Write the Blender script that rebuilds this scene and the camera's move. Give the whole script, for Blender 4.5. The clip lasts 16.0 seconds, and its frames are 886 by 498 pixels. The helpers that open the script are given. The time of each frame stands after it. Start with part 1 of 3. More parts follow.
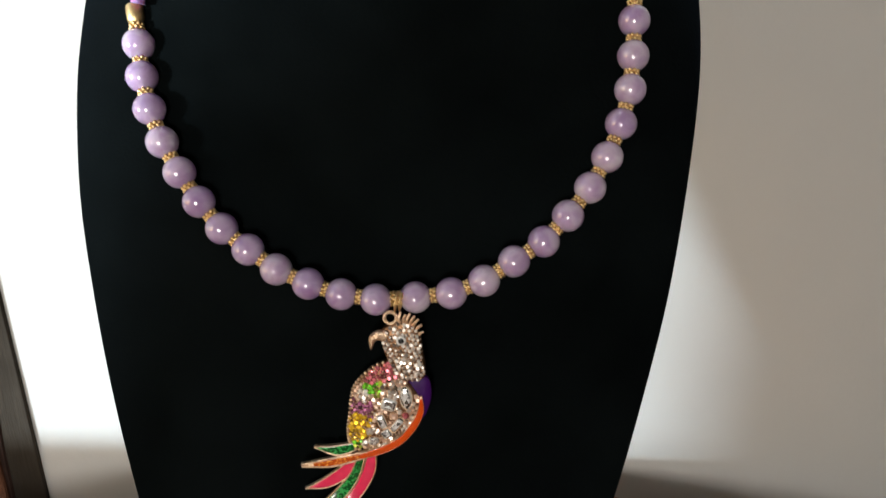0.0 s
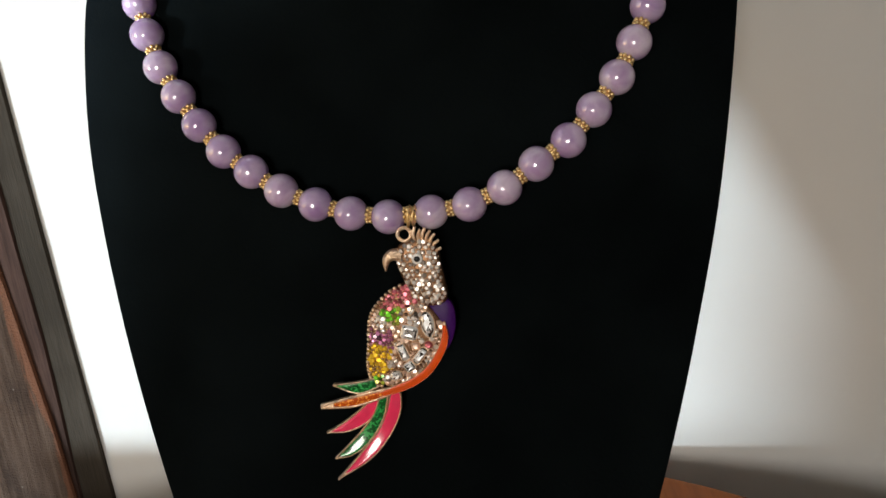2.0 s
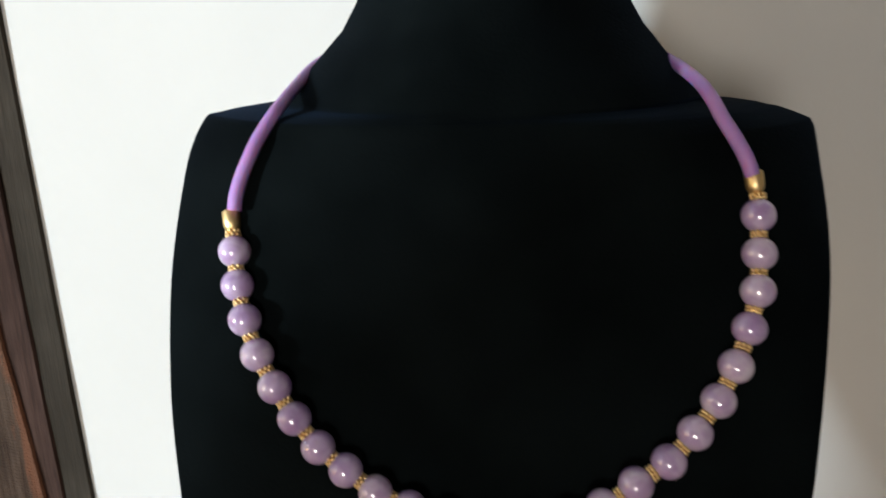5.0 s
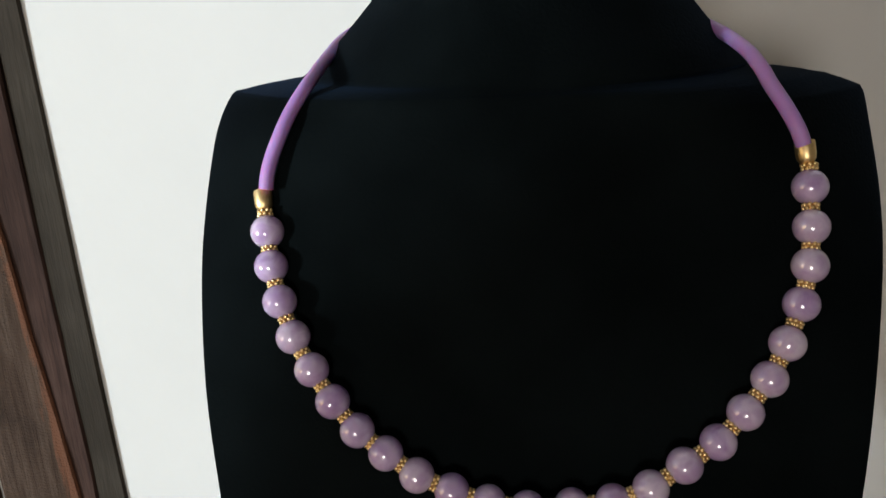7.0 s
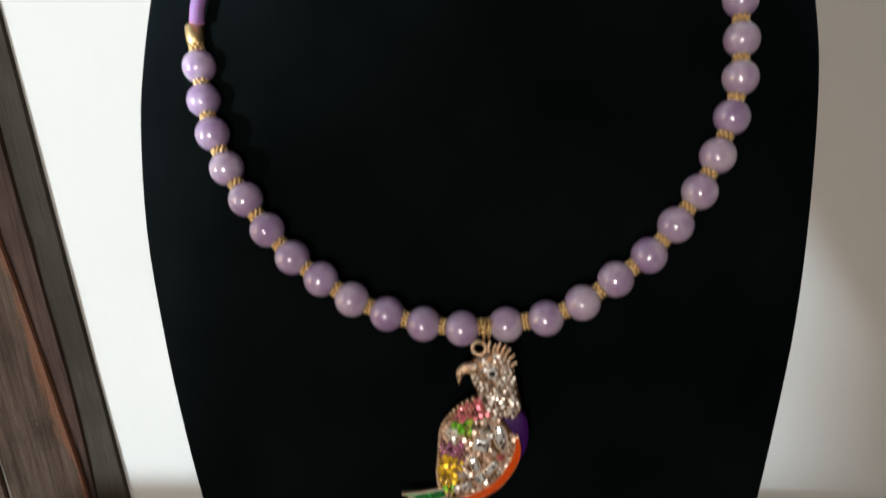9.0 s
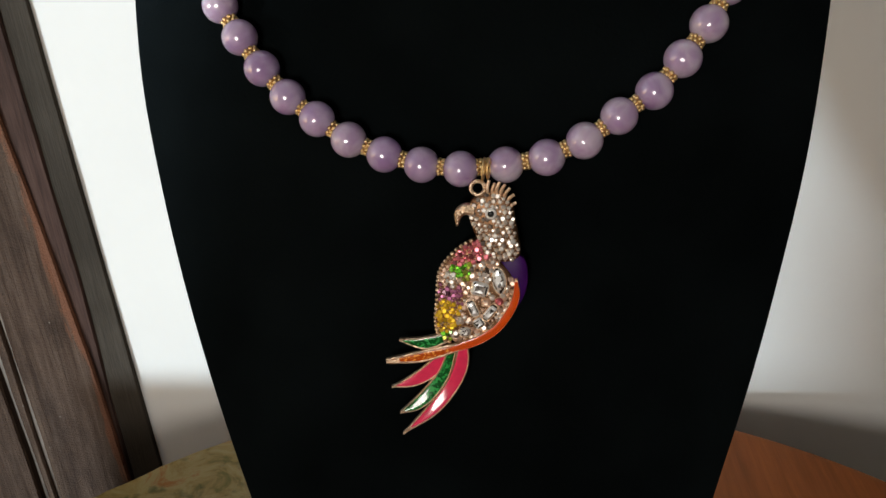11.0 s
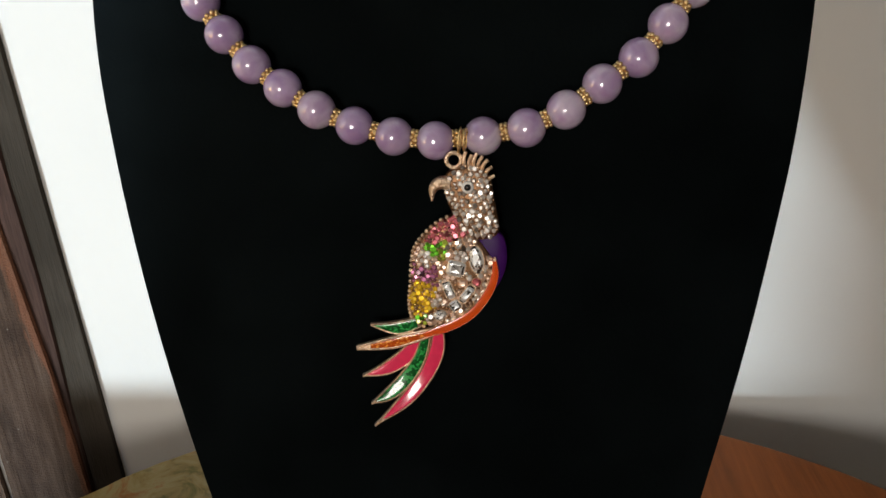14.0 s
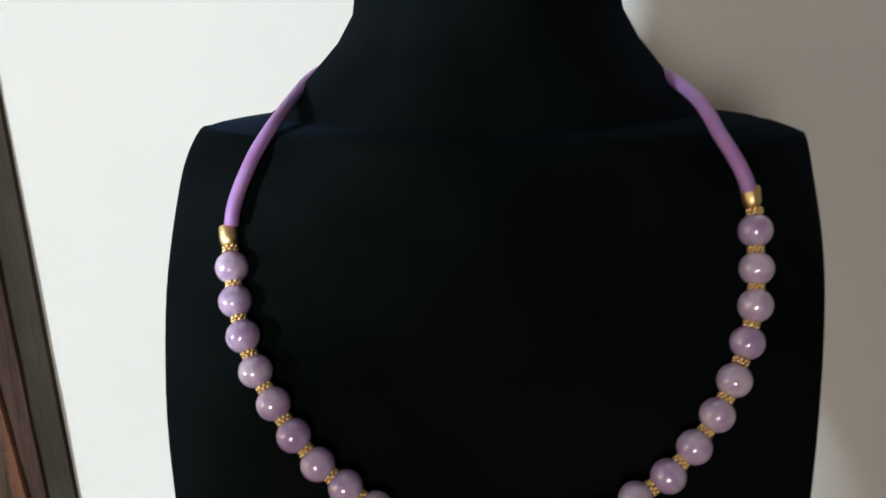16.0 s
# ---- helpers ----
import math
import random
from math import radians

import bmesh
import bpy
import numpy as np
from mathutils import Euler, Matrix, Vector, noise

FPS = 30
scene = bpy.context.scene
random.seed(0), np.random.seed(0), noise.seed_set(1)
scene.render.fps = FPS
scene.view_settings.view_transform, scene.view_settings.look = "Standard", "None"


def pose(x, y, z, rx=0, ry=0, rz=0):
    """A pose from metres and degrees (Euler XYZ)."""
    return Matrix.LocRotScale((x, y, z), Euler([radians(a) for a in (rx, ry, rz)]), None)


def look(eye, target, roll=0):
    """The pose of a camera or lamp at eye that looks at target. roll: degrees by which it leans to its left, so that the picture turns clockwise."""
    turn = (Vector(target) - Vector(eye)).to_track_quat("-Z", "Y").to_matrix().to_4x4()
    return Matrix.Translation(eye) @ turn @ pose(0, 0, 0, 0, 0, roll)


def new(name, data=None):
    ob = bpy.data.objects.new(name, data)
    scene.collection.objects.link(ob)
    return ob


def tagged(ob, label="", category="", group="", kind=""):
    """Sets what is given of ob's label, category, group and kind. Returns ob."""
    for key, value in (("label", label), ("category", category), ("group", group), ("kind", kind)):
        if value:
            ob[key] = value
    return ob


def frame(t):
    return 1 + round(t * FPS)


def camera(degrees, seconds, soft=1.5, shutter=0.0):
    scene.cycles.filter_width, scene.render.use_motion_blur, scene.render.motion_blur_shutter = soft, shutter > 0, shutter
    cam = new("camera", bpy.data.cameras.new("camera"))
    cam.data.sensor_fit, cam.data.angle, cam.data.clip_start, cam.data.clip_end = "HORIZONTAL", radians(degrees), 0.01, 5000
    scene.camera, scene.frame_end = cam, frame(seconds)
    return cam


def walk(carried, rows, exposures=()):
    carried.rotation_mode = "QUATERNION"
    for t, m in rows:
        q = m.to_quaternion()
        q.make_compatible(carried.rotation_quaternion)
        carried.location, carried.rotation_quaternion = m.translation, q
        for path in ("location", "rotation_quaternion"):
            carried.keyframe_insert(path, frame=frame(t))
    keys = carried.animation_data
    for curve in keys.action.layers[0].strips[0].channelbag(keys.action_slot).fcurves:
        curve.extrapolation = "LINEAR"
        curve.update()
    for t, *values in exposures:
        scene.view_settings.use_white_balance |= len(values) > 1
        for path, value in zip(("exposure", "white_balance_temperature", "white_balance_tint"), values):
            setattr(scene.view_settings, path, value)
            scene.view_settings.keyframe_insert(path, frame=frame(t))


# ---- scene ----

cam = camera(59.6, 16.0, soft=1.5, shutter=0.4)
# seconds, eye in metres, turn in degrees
PATH = [
    (0, 0.0098, 0.0195, 1.076, 68.18, -0.7, 0.38),
    (0.3, 0.0183, 0.0192, 1.0668, 68.45, 0.88, 1.48),
    (0.5, 0.0248, 0.0124, 1.0626, 67.98, 2.54, 3.99),
    (0.8, 0.0293, 0.0085, 1.0541, 69.16, 3.95, 6.35),
    (1, 0.031, 0.0054, 1.0489, 72.8, 3.71, 7.35),
    (1.2, 0.0317, 0.0056, 1.041, 71.23, 3.41, 7.61),
    (1.5, 0.0323, 0.0086, 1.0311, 69.73, 3.81, 7.37),
    (1.7, 0.0301, 0.0186, 1.0291, 69.31, 4.53, 5),
    (2, 0.0285, 0.0269, 1.0317, 71.47, 4.58, 5.19),
    (2.3, 0.0294, 0.0283, 1.032, 69.19, 4.15, 6.67),
    (2.5, 0.0295, 0.0307, 1.0336, 69.95, 4.09, 5.43),
    (2.7, 0.0266, 0.0305, 1.0399, 71.26, 4.07, 5.24),
    (3, 0.0227, 0.0276, 1.0505, 70.65, 2.43, 4.77),
    (3.2, 0.0221, 0.0296, 1.0544, 71.41, 2.81, 4.01),
    (3.5, 0.0208, 0.0312, 1.0597, 72.46, 2.92, 2.79),
    (3.7, 0.017, 0.0307, 1.0627, 73.22, 2.6, 2.95),
    (4, 0.0108, 0.0296, 1.0679, 73.09, 2.06, 3.44),
    (4.2, 0.0096, 0.0332, 1.0726, 72.31, 1.97, 4.14),
    (4.5, 0.0073, 0.041, 1.0826, 72.9, 1.53, 3),
    (4.7, 0.0036, 0.0408, 1.0938, 74.73, 1.05, 3.65),
    (5, -0.0038, 0.0476, 1.1082, 74, 1.64, 4.57),
    (5.2, -0.0096, 0.0554, 1.1178, 72.11, 2.15, 4.92),
    (7.3, -0.0118, 0.0521, 1.1006, 72.31, 2.88, 5.41),
    (7.5, -0.0096, 0.051, 1.0956, 71.44, 3.15, 5.52),
    (8, -0.0041, 0.0514, 1.0891, 71.19, 3.6, 5.73),
    (8.2, -0.0008, 0.053, 1.0905, 70.02, 3.65, 5.89),
    (8.5, 0.0046, 0.0494, 1.0938, 71.24, 3.64, 5.09),
    (8.8, 0.0066, 0.0422, 1.0801, 71.13, 3.98, 5.92),
    (9, 0.0068, 0.0418, 1.0668, 70.01, 3.87, 4.97),
    (9.2, 0.0069, 0.0389, 1.0579, 68.86, 3.74, 5.39),
    (9.5, 0.0067, 0.0367, 1.0451, 68.71, 4.01, 5.01),
    (9.7, 0.0085, 0.0343, 1.0383, 67.88, 4.12, 5.52),
    (11.8, 0.0103, 0.0369, 1.0357, 66.18, 3.96, 6.2),
    (12, 0.0081, 0.0377, 1.0284, 67.86, 3.31, 5.14),
    (12.3, 0.0073, 0.0393, 1.0263, 67.52, 3.37, 4.79),
    (12.5, 0.0072, 0.0391, 1.026, 67.34, 3.75, 5.13),
    (13, 0.007, 0.0406, 1.0241, 66.7, 3.79, 4.89),
    (13.3, 0.0077, 0.0408, 1.0247, 66.65, 3.98, 4.88),
    (13.5, 0.0079, 0.0423, 1.0247, 66.72, 4.1, 3.98),
    (13.7, 0.009, 0.0418, 1.0229, 67.38, 3.97, 4.06),
    (14, 0.0092, 0.0422, 1.0213, 67.7, 3.41, 4.56),
    (14.2, 0.0071, 0.0407, 1.0263, 69.99, 2.44, 5.05),
    (14.5, 0.0041, 0.0405, 1.0368, 70.78, 2.07, 5.76),
    (14.7, 0.0019, 0.0446, 1.0448, 73.43, 1.9, 5.76),
    (15, -0.0019, 0.0494, 1.058, 73.69, 1.35, 5.29),
    (15.2, -0.0041, 0.0514, 1.0652, 74.4, 1.21, 4.33),
    (15.5, -0.0075, 0.0499, 1.0781, 73.68, 2.12, 3.46),
    (15.7, -0.0085, 0.0496, 1.0909, 75.61, 2.28, 4.63),
    (16, -0.009, 0.0486, 1.1122, 74.07, 1.39, 3.23),
]
EXPOSURES = [(0.0, 0.25), (0.4, 0.29), (0.8, 0.38), (1.2, 0.22), (2.0, 0.17), (4.0, 0.13), (5.0, -0.04), (7.5, -0.22), (9.0, -0.05), (12.0, -0.04), (13.0, -0.05), (14.0, 0.0), (14.4, 0.09), (15.5, 0.09), (15.7, 0.1), (16.0, -0.18)]
walk(cam, [(t, pose(x, y, z, rx, ry, rz)) for t, x, y, z, rx, ry, rz in PATH], EXPOSURES)

# ---------------------------------------------------------------- light
world = bpy.data.worlds.new("world")
world.use_nodes = True
scene.world = world
wn = world.node_tree
sky = wn.nodes.new("ShaderNodeTexSky")
sky.sky_type = "NISHITA"
sky.sun_disc = False
sky.sun_elevation, sky.sun_rotation = radians(14), radians(232)
wn.nodes["Background"].inputs["Strength"].default_value = 0.10
wn.links.new(sky.outputs["Color"], wn.nodes["Background"].inputs["Color"])


def area_lamp(name, m, w, h, watts, colour):
    data = bpy.data.lights.new(name, "AREA")
    data.shape, data.size, data.size_y, data.energy, data.color = "RECTANGLE", w, h, watts, colour
    ob = new(name, data)
    ob.matrix_world = m
    return ob


TABLE_Z = 0.753
# low hazy sun, coming in through the side opening beside the timber post
SUN_FROM = Vector((-0.79, -0.61, 0.026))
sun = bpy.data.lights.new("sun", "SUN")
sun.energy, sun.angle, sun.color = 5.0, radians(6.0), (0.76, 0.905, 1.0)
sun_ob = new("sun", sun)
sun_ob.matrix_world = look(SUN_FROM * 4 + Vector((0, 0.2, 1)), (0, 0.2, 1))
# daylight in the window behind the camera
area_lamp("front_window_daylight", look((-0.145, -0.84, 1.075), (-0.145, 0.0, 1.075)), 0.23, 0.23, 4.7, (1.0, 0.94, 0.87))


# ---------------------------------------------------------------- materials
def material(name, colour, rough=0.5, metal=0.0, spec=0.5):
    m = bpy.data.materials.new(name)
    m.use_nodes = True
    b = m.node_tree.nodes["Principled BSDF"]
    b.inputs["Base Color"].default_value = (*colour, 1)
    b.inputs["Roughness"].default_value = rough
    b.inputs["Metallic"].default_value = metal
    b.inputs["Specular IOR Level"].default_value = spec
    return m, m.node_tree, b


def coords(t, scale=(1, 1, 1), kind="Object"):
    tc = t.nodes.new("ShaderNodeTexCoord")
    mp = t.nodes.new("ShaderNodeMapping")
    mp.inputs["Scale"].default_value = scale
    t.links.new(tc.outputs[kind], mp.inputs["Vector"])
    return mp.outputs["Vector"]


def noise_tex(t, vec, scale, detail=4.0, rough=0.55, distort=0.0):
    n = t.nodes.new("ShaderNodeTexNoise")
    n.inputs["Scale"].default_value = scale
    n.inputs["Detail"].default_value = detail
    n.inputs["Roughness"].default_value = rough
    n.inputs["Distortion"].default_value = distort
    t.links.new(vec, n.inputs["Vector"])
    return n.outputs["Fac"]


def ramp(t, fac, *stops):
    r = t.nodes.new("ShaderNodeValToRGB")
    e = r.color_ramp.elements
    while len(e) < len(stops):
        e.new(0.5)
    for el, (p, c) in zip(e, stops):
        el.position, el.color = p, (*c, 1)
    t.links.new(fac, r.inputs["Fac"])
    return r.outputs["Color"]


def mix(t, fac, a, b, mode="MIX"):
    n = t.nodes.new("ShaderNodeMix")
    n.data_type, n.blend_type = "RGBA", mode
    for sock, v in ((n.inputs[0], fac), (n.inputs[6], a), (n.inputs[7], b)):
        if isinstance(v, (int, float)):
            sock.default_value = v
        elif isinstance(v, tuple):
            sock.default_value = (*v, 1)
        else:
            t.links.new(v, sock)
    return n.outputs[2]


def bump(t, bsdf, height, strength, dist):
    n = t.nodes.new("ShaderNodeBump")
    n.inputs["Strength"].default_value = strength
    n.inputs["Distance"].default_value = dist
    t.links.new(height, n.inputs["Height"])
    t.links.new(n.outputs["Normal"], bsdf.inputs["Normal"])


def plaster_material(name, colour):
    m, t, b = material(name, colour, 0.85, 0, 0.25)
    v = coords(t)
    big = noise_tex(t, v, 5.0, 5)
    fine = noise_tex(t, v, 160.0, 3)
    col = ramp(t, big, (0.3, tuple(c * 0.93 for c in colour)), (0.7, colour))
    fleck = noise_tex(t, v, 55.0, 2, 0.5)
    mask = ramp(t, fleck, (0.775, (0, 0, 0)), (0.80, (1, 1, 1)))
    t.links.new(mix(t, mask, col, tuple(c * 0.62 for c in colour)), b.inputs["Base Color"])
    bump(t, b, mix(t, 0.3, big, fine), 0.15, 0.004)
    return m


def velvet_material():
    m, t, b = material("black_velvet", (0.0015, 0.0018, 0.0018), 0.95, 0, 0.02)
    v = coords(t)
    pile = noise_tex(t, v, 900.0, 2)
    nap = noise_tex(t, v, 22.0, 3)
    t.links.new(ramp(t, nap, (0.3, (0.0015, 0.0023, 0.0024)), (0.75, (0.0040, 0.0058, 0.0062))), b.inputs["Base Color"])
    b.inputs["Sheen Weight"].default_value = 0.025
    b.inputs["Sheen Roughness"].default_value = 0.4
    b.inputs["Sheen Tint"].default_value = (0.22, 0.48, 1.0, 1)
    bump(t, b, pile, 0.4, 0.0006)
    return m


def wood_material(name, dark, light, scale, along="Z", rough=0.6, spec=0.1):
    m, t, b = material(name, light, rough, 0, spec)
    s = {"Z": (1, 1, 0.06), "X": (0.06, 1, 1), "Y": (1, 0.06, 1)}[along]
    v = coords(t, s)
    grain = noise_tex(t, v, scale, 6, 0.65, 0.6)
    fine = noise_tex(t, v, scale * 7, 4, 0.7)
    patch = noise_tex(t, coords(t), scale * 0.12, 3)
    col = ramp(t, grain, (0.32, dark), (0.68, light))
    col = mix(t, 0.55, col, ramp(t, fine, (0.35, tuple(c * 0.55 for c in dark)), (0.7, light)))
    col = mix(t, ramp(t, patch, (0.42, (0, 0, 0)), (0.62, (0.7, 0.7, 0.7))), col, tuple(c * 0.6 for c in dark))
    t.links.new(col, b.inputs["Base Color"])
    bump(t, b, mix(t, 0.5, grain, fine), 0.45, 0.0015)
    return m


def post_material():
    """Old dark-stained timber, worn to the raw wood along one edge, with paint specks."""
    m, t, b = material("old_stained_timber", (0.06, 0.04, 0.03), 0.85, 0, 0.1)
    v = coords(t, (1, 1, 0.05))
    grain = noise_tex(t, v, 210.0, 6, 0.70, 0.5)
    band = noise_tex(t, v, 45.0, 4, 0.6, 0.8)
    mot = noise_tex(t, coords(t, (1, 1, 0.5)), 38.0, 5, 0.65)
    col = ramp(t, grain, (0.32, (0.034, 0.020, 0.013)), (0.52, (0.082, 0.055, 0.040)), (0.70, (0.134, 0.096, 0.073)))
    col = mix(t, 0.4, col, ramp(t, band, (0.38, (0.018, 0.009, 0.006)), (0.66, (0.080, 0.051, 0.037))))
    col = mix(t, ramp(t, mot, (0.50, (0, 0, 0)), (0.68, (0.55, 0.55, 0.55))), col, (0.016, 0.010, 0.008))
    # raw red wood in streaks along the worn edge
    tc = t.nodes.new("ShaderNodeTexCoord")
    sep = t.nodes.new("ShaderNodeSeparateXYZ")
    t.links.new(tc.outputs["Object"], sep.inputs[0])

    def calc(op, a, b, c=None):
        n = t.nodes.new("ShaderNodeMath")
        n.operation = op
        for sock, v in zip(n.inputs, (a, b, c)):
            if isinstance(v, (int, float)):
                sock.default_value = v
            elif v is not None:
                t.links.new(v, sock)
        return n.outputs[0]

    d = calc("SUBTRACT", calc("MINIMUM", sep.outputs["Z"], 1.15), 0.70)
    edge = calc("MULTIPLY_ADD", calc("MULTIPLY_ADD", d, -0.09, -0.035), d, -0.2880)
    near = t.nodes.new("ShaderNodeMapRange")
    near.inputs["From Min"].default_value, near.inputs["From Max"].default_value = -0.012, -0.0005
    t.links.new(calc("SUBTRACT", sep.outputs["X"], edge), near.inputs["Value"])
    streak = noise_tex(t, coords(t, (1, 1, 0.12)), 150.0, 6, 0.7, 0.4)
    patchy = noise_tex(t, coords(t, (1, 1, 0.5)), 28.0, 3)
    wear = calc("ADD", calc("MULTIPLY_ADD", near.outputs[0], 0.42, streak), calc("MULTIPLY", patchy, 0.35))
    col = mix(t, ramp(t, wear, (0.88, (0, 0, 0)), (1.06, (0.75, 0.75, 0.75))), col, (0.145, 0.060, 0.033))
    speck = t.nodes.new("ShaderNodeTexVoronoi")
    speck.inputs["Scale"].default_value = 75.0
    t.links.new(coords(t), speck.inputs["Vector"])
    col = mix(t, ramp(t, speck.outputs["Distance"], (0.03, (0.7, 0.7, 0.7)), (0.06, (0, 0, 0))), col, (0.20, 0.18, 0.16))
    t.links.new(col, b.inputs["Base Color"])
    # saw marks across the board
    wave = t.nodes.new("ShaderNodeTexWave")
    wave.bands_direction = "Z"
    wave.inputs["Scale"].default_value = 130.0
    wave.inputs["Distortion"].default_value = 9.0
    wave.inputs["Detail"].default_value = 3.0
    t.links.new(coords(t, (1.6, 1.6, 1)), wave.inputs["Vector"])
    bump(t, b, mix(t, 0.08, mix(t, 0.4, grain, mot), wave.outputs["Fac"]), 0.9, 0.002)
    return m


def bead_material():
    m, t, b = material("lavender_quartz", (0.5, 0.33, 0.58), 0.25, 0, 0.2)
    info = t.nodes.new("ShaderNodeObjectInfo")
    tc = t.nodes.new("ShaderNodeTexCoord")
    add = t.nodes.new("ShaderNodeVectorMath")
    add.operation = "MULTIPLY_ADD"
    add.inputs[1].default_value = (1, 1, 1)
    t.links.new(tc.outputs["Object"], add.inputs[0])
    t.links.new(info.outputs["Location"], add.inputs[2])
    cloud = noise_tex(t, add.outputs[0], 170.0, 3, 0.5, 0.5)
    col = ramp(t, cloud, (0.34, (0.43, 0.305, 0.48)), (0.5, (0.505, 0.395, 0.55)), (0.66, (0.61, 0.51, 0.64)))
    each = ramp(t, info.outputs["Random"], (0.0, (0.84, 0.77, 0.92)), (1.0, (1.06, 1.06, 1.04)))
    t.links.new(mix(t, 1.0, col, each, "MULTIPLY"), b.inputs["Base Color"])
    b.inputs["Subsurface Weight"].default_value = 1.0
    b.inputs["Subsurface Radius"].default_value = (1.0, 0.85, 1.0)
    b.inputs["Subsurface Scale"].default_value = 0.008
    b.inputs["Coat Weight"].default_value = 1.0
    b.inputs["Coat Roughness"].default_value = 0.12
    b.inputs["Coat IOR"].default_value = 2.1
    return m


def gold_material(name, colour, rough=0.22, uneven=0.0):
    m, t, b = material(name, colour, rough, 1.0)
    v = coords(t)
    n = noise_tex(t, v, 500.0, 3)
    t.links.new(ramp(t, n, (0.3, tuple(c * 0.8 for c in colour)), (0.7, colour)), b.inputs["Base Color"])
    if uneven:
        # cast metal, polished by hand; the pendant's own unit is the millimetre
        bump(t, b, noise_tex(t, v, 0.9, 3), uneven, 0.5)
    return m


def enamel_material(name, colour, glitter=0.0):
    m, t, b = material(name, colour, 0.16, 0, 0.6)
    v = coords(t)
    n = noise_tex(t, v, 0.35, 3)
    col = ramp(t, n, (0.3, tuple(c * 0.85 for c in colour)), (0.7, colour))
    if glitter:
        vor = t.nodes.new("ShaderNodeTexVoronoi")
        vor.inputs["Scale"].default_value = 1.5
        t.links.new(v, vor.inputs["Vector"])
        # the flakes' sparkle is painted: some cells get a much brighter colour
        painted_glint = ramp(t, vor.outputs["Color"], (0.56, (0, 0, 0)), (0.68, (1, 1, 1)))
        col = mix(t, painted_glint, col, tuple(min(1.0, c * 4.0 + 0.04) for c in colour))
        bump(t, b, vor.outputs["Color"], 0.5, 0.35)
        b.inputs["Roughness"].default_value = 0.2
        b.inputs["Specular IOR Level"].default_value = 0.2
    t.links.new(col, b.inputs["Base Color"])
    b.inputs["Coat Weight"].default_value = 0.7
    b.inputs["Coat Roughness"].default_value = 0.05
    return m


def stone_material(name, colour, rough=0.38, metal=0.9):
    """Foil-backed cut glass; single stones are duller or brighter."""
    m, t, b = material(name, colour, rough, metal, 0.8)
    info = t.nodes.new("ShaderNodeObjectInfo")
    each = ramp(t, info.outputs["Random"], (0.0, (0.10, 0.08, 0.07)), (0.2, (0.60, 0.54, 0.49)), (0.4, (1.0, 0.97, 0.94)), (1.0, (1.0, 1.0, 1.0)))
    t.links.new(mix(t, 1.0, colour, each, "MULTIPLY"), b.inputs["Base Color"])
    b.inputs["Coat Weight"].default_value = 0.6
    b.inputs["Coat Roughness"].default_value = 0.1
    return m


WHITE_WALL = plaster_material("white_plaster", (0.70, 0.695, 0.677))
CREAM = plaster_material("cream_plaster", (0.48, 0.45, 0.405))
VELVET = velvet_material()
POST_WOOD = post_material()
EDGE_WOOD = wood_material("grey_brown_wood", (0.046, 0.038, 0.030), (0.066, 0.056, 0.045), 90.0, "Z", 0.85, 0.06)
CHAMFER_WOOD = wood_material("maroon_worn_wood", (0.026, 0.015, 0.012), (0.080, 0.046, 0.037), 60.0, "Z", 0.8, 0.08)
TABLE_WOOD = wood_material("red_brown_table_wood", (0.29, 0.080, 0.016), (0.37, 0.102, 0.022), 28.0, "Y", 0.55)
FLOOR_WOOD = wood_material("floor_wood", (0.26, 0.19, 0.13), (0.44, 0.33, 0.24), 12.0, "Y", 0.6)
BEAD = bead_material()
GOLD = gold_material("bright_gold", (1.0, 0.73, 0.36), 0.42)
ROSE_GOLD = gold_material("rose_gold", (1.0, 0.745, 0.53), 0.42, 0.25)
# rose gold with the shade between the stones put into its colour
GAP_SHADE_GOLD = gold_material("rose_gold_gap_shade", (0.22, 0.115, 0.06), 0.42)
CORD, ct, cb = material("lilac_rubber_cord", (0.40, 0.17, 0.58), 0.5, 0, 0.35)
ct.links.new(ramp(ct, noise_tex(ct, coords(ct), 130.0, 3), (0.3, (0.37, 0.20, 0.49)), (0.7, (0.43, 0.24, 0.55))), cb.inputs["Base Color"])
cb.inputs["Subsurface Weight"].default_value = 0.6
cb.inputs["Subsurface Scale"].default_value = 0.002
ORANGE = enamel_material("orange_enamel", (0.80, 0.090, 0.004))
ORANGE_G = enamel_material("orange_glitter_enamel", (0.62, 0.085, 0.004), 1)
PINK = enamel_material("pink_enamel", (0.95, 0.035, 0.125))
GREEN = enamel_material("green_glitter_enamel", (0.001, 0.10, 0.014), 1)
PURPLE = enamel_material("purple_enamel", (0.050, 0.006, 0.110))
PURPLE.node_tree.nodes["Principled BSDF"].inputs["Specular IOR Level"].default_value = 0.12
PURPLE.node_tree.nodes["Principled BSDF"].inputs["Roughness"].default_value = 0.4
PURPLE.node_tree.nodes["Principled BSDF"].inputs["Coat Weight"].default_value = 0.0
WHITE_ENAMEL = enamel_material("white_enamel", (0.85, 0.82, 0.78))
BLACK = material("black_enamel", (0.004, 0.004, 0.004), 0.35, 0, 0.3)[0]
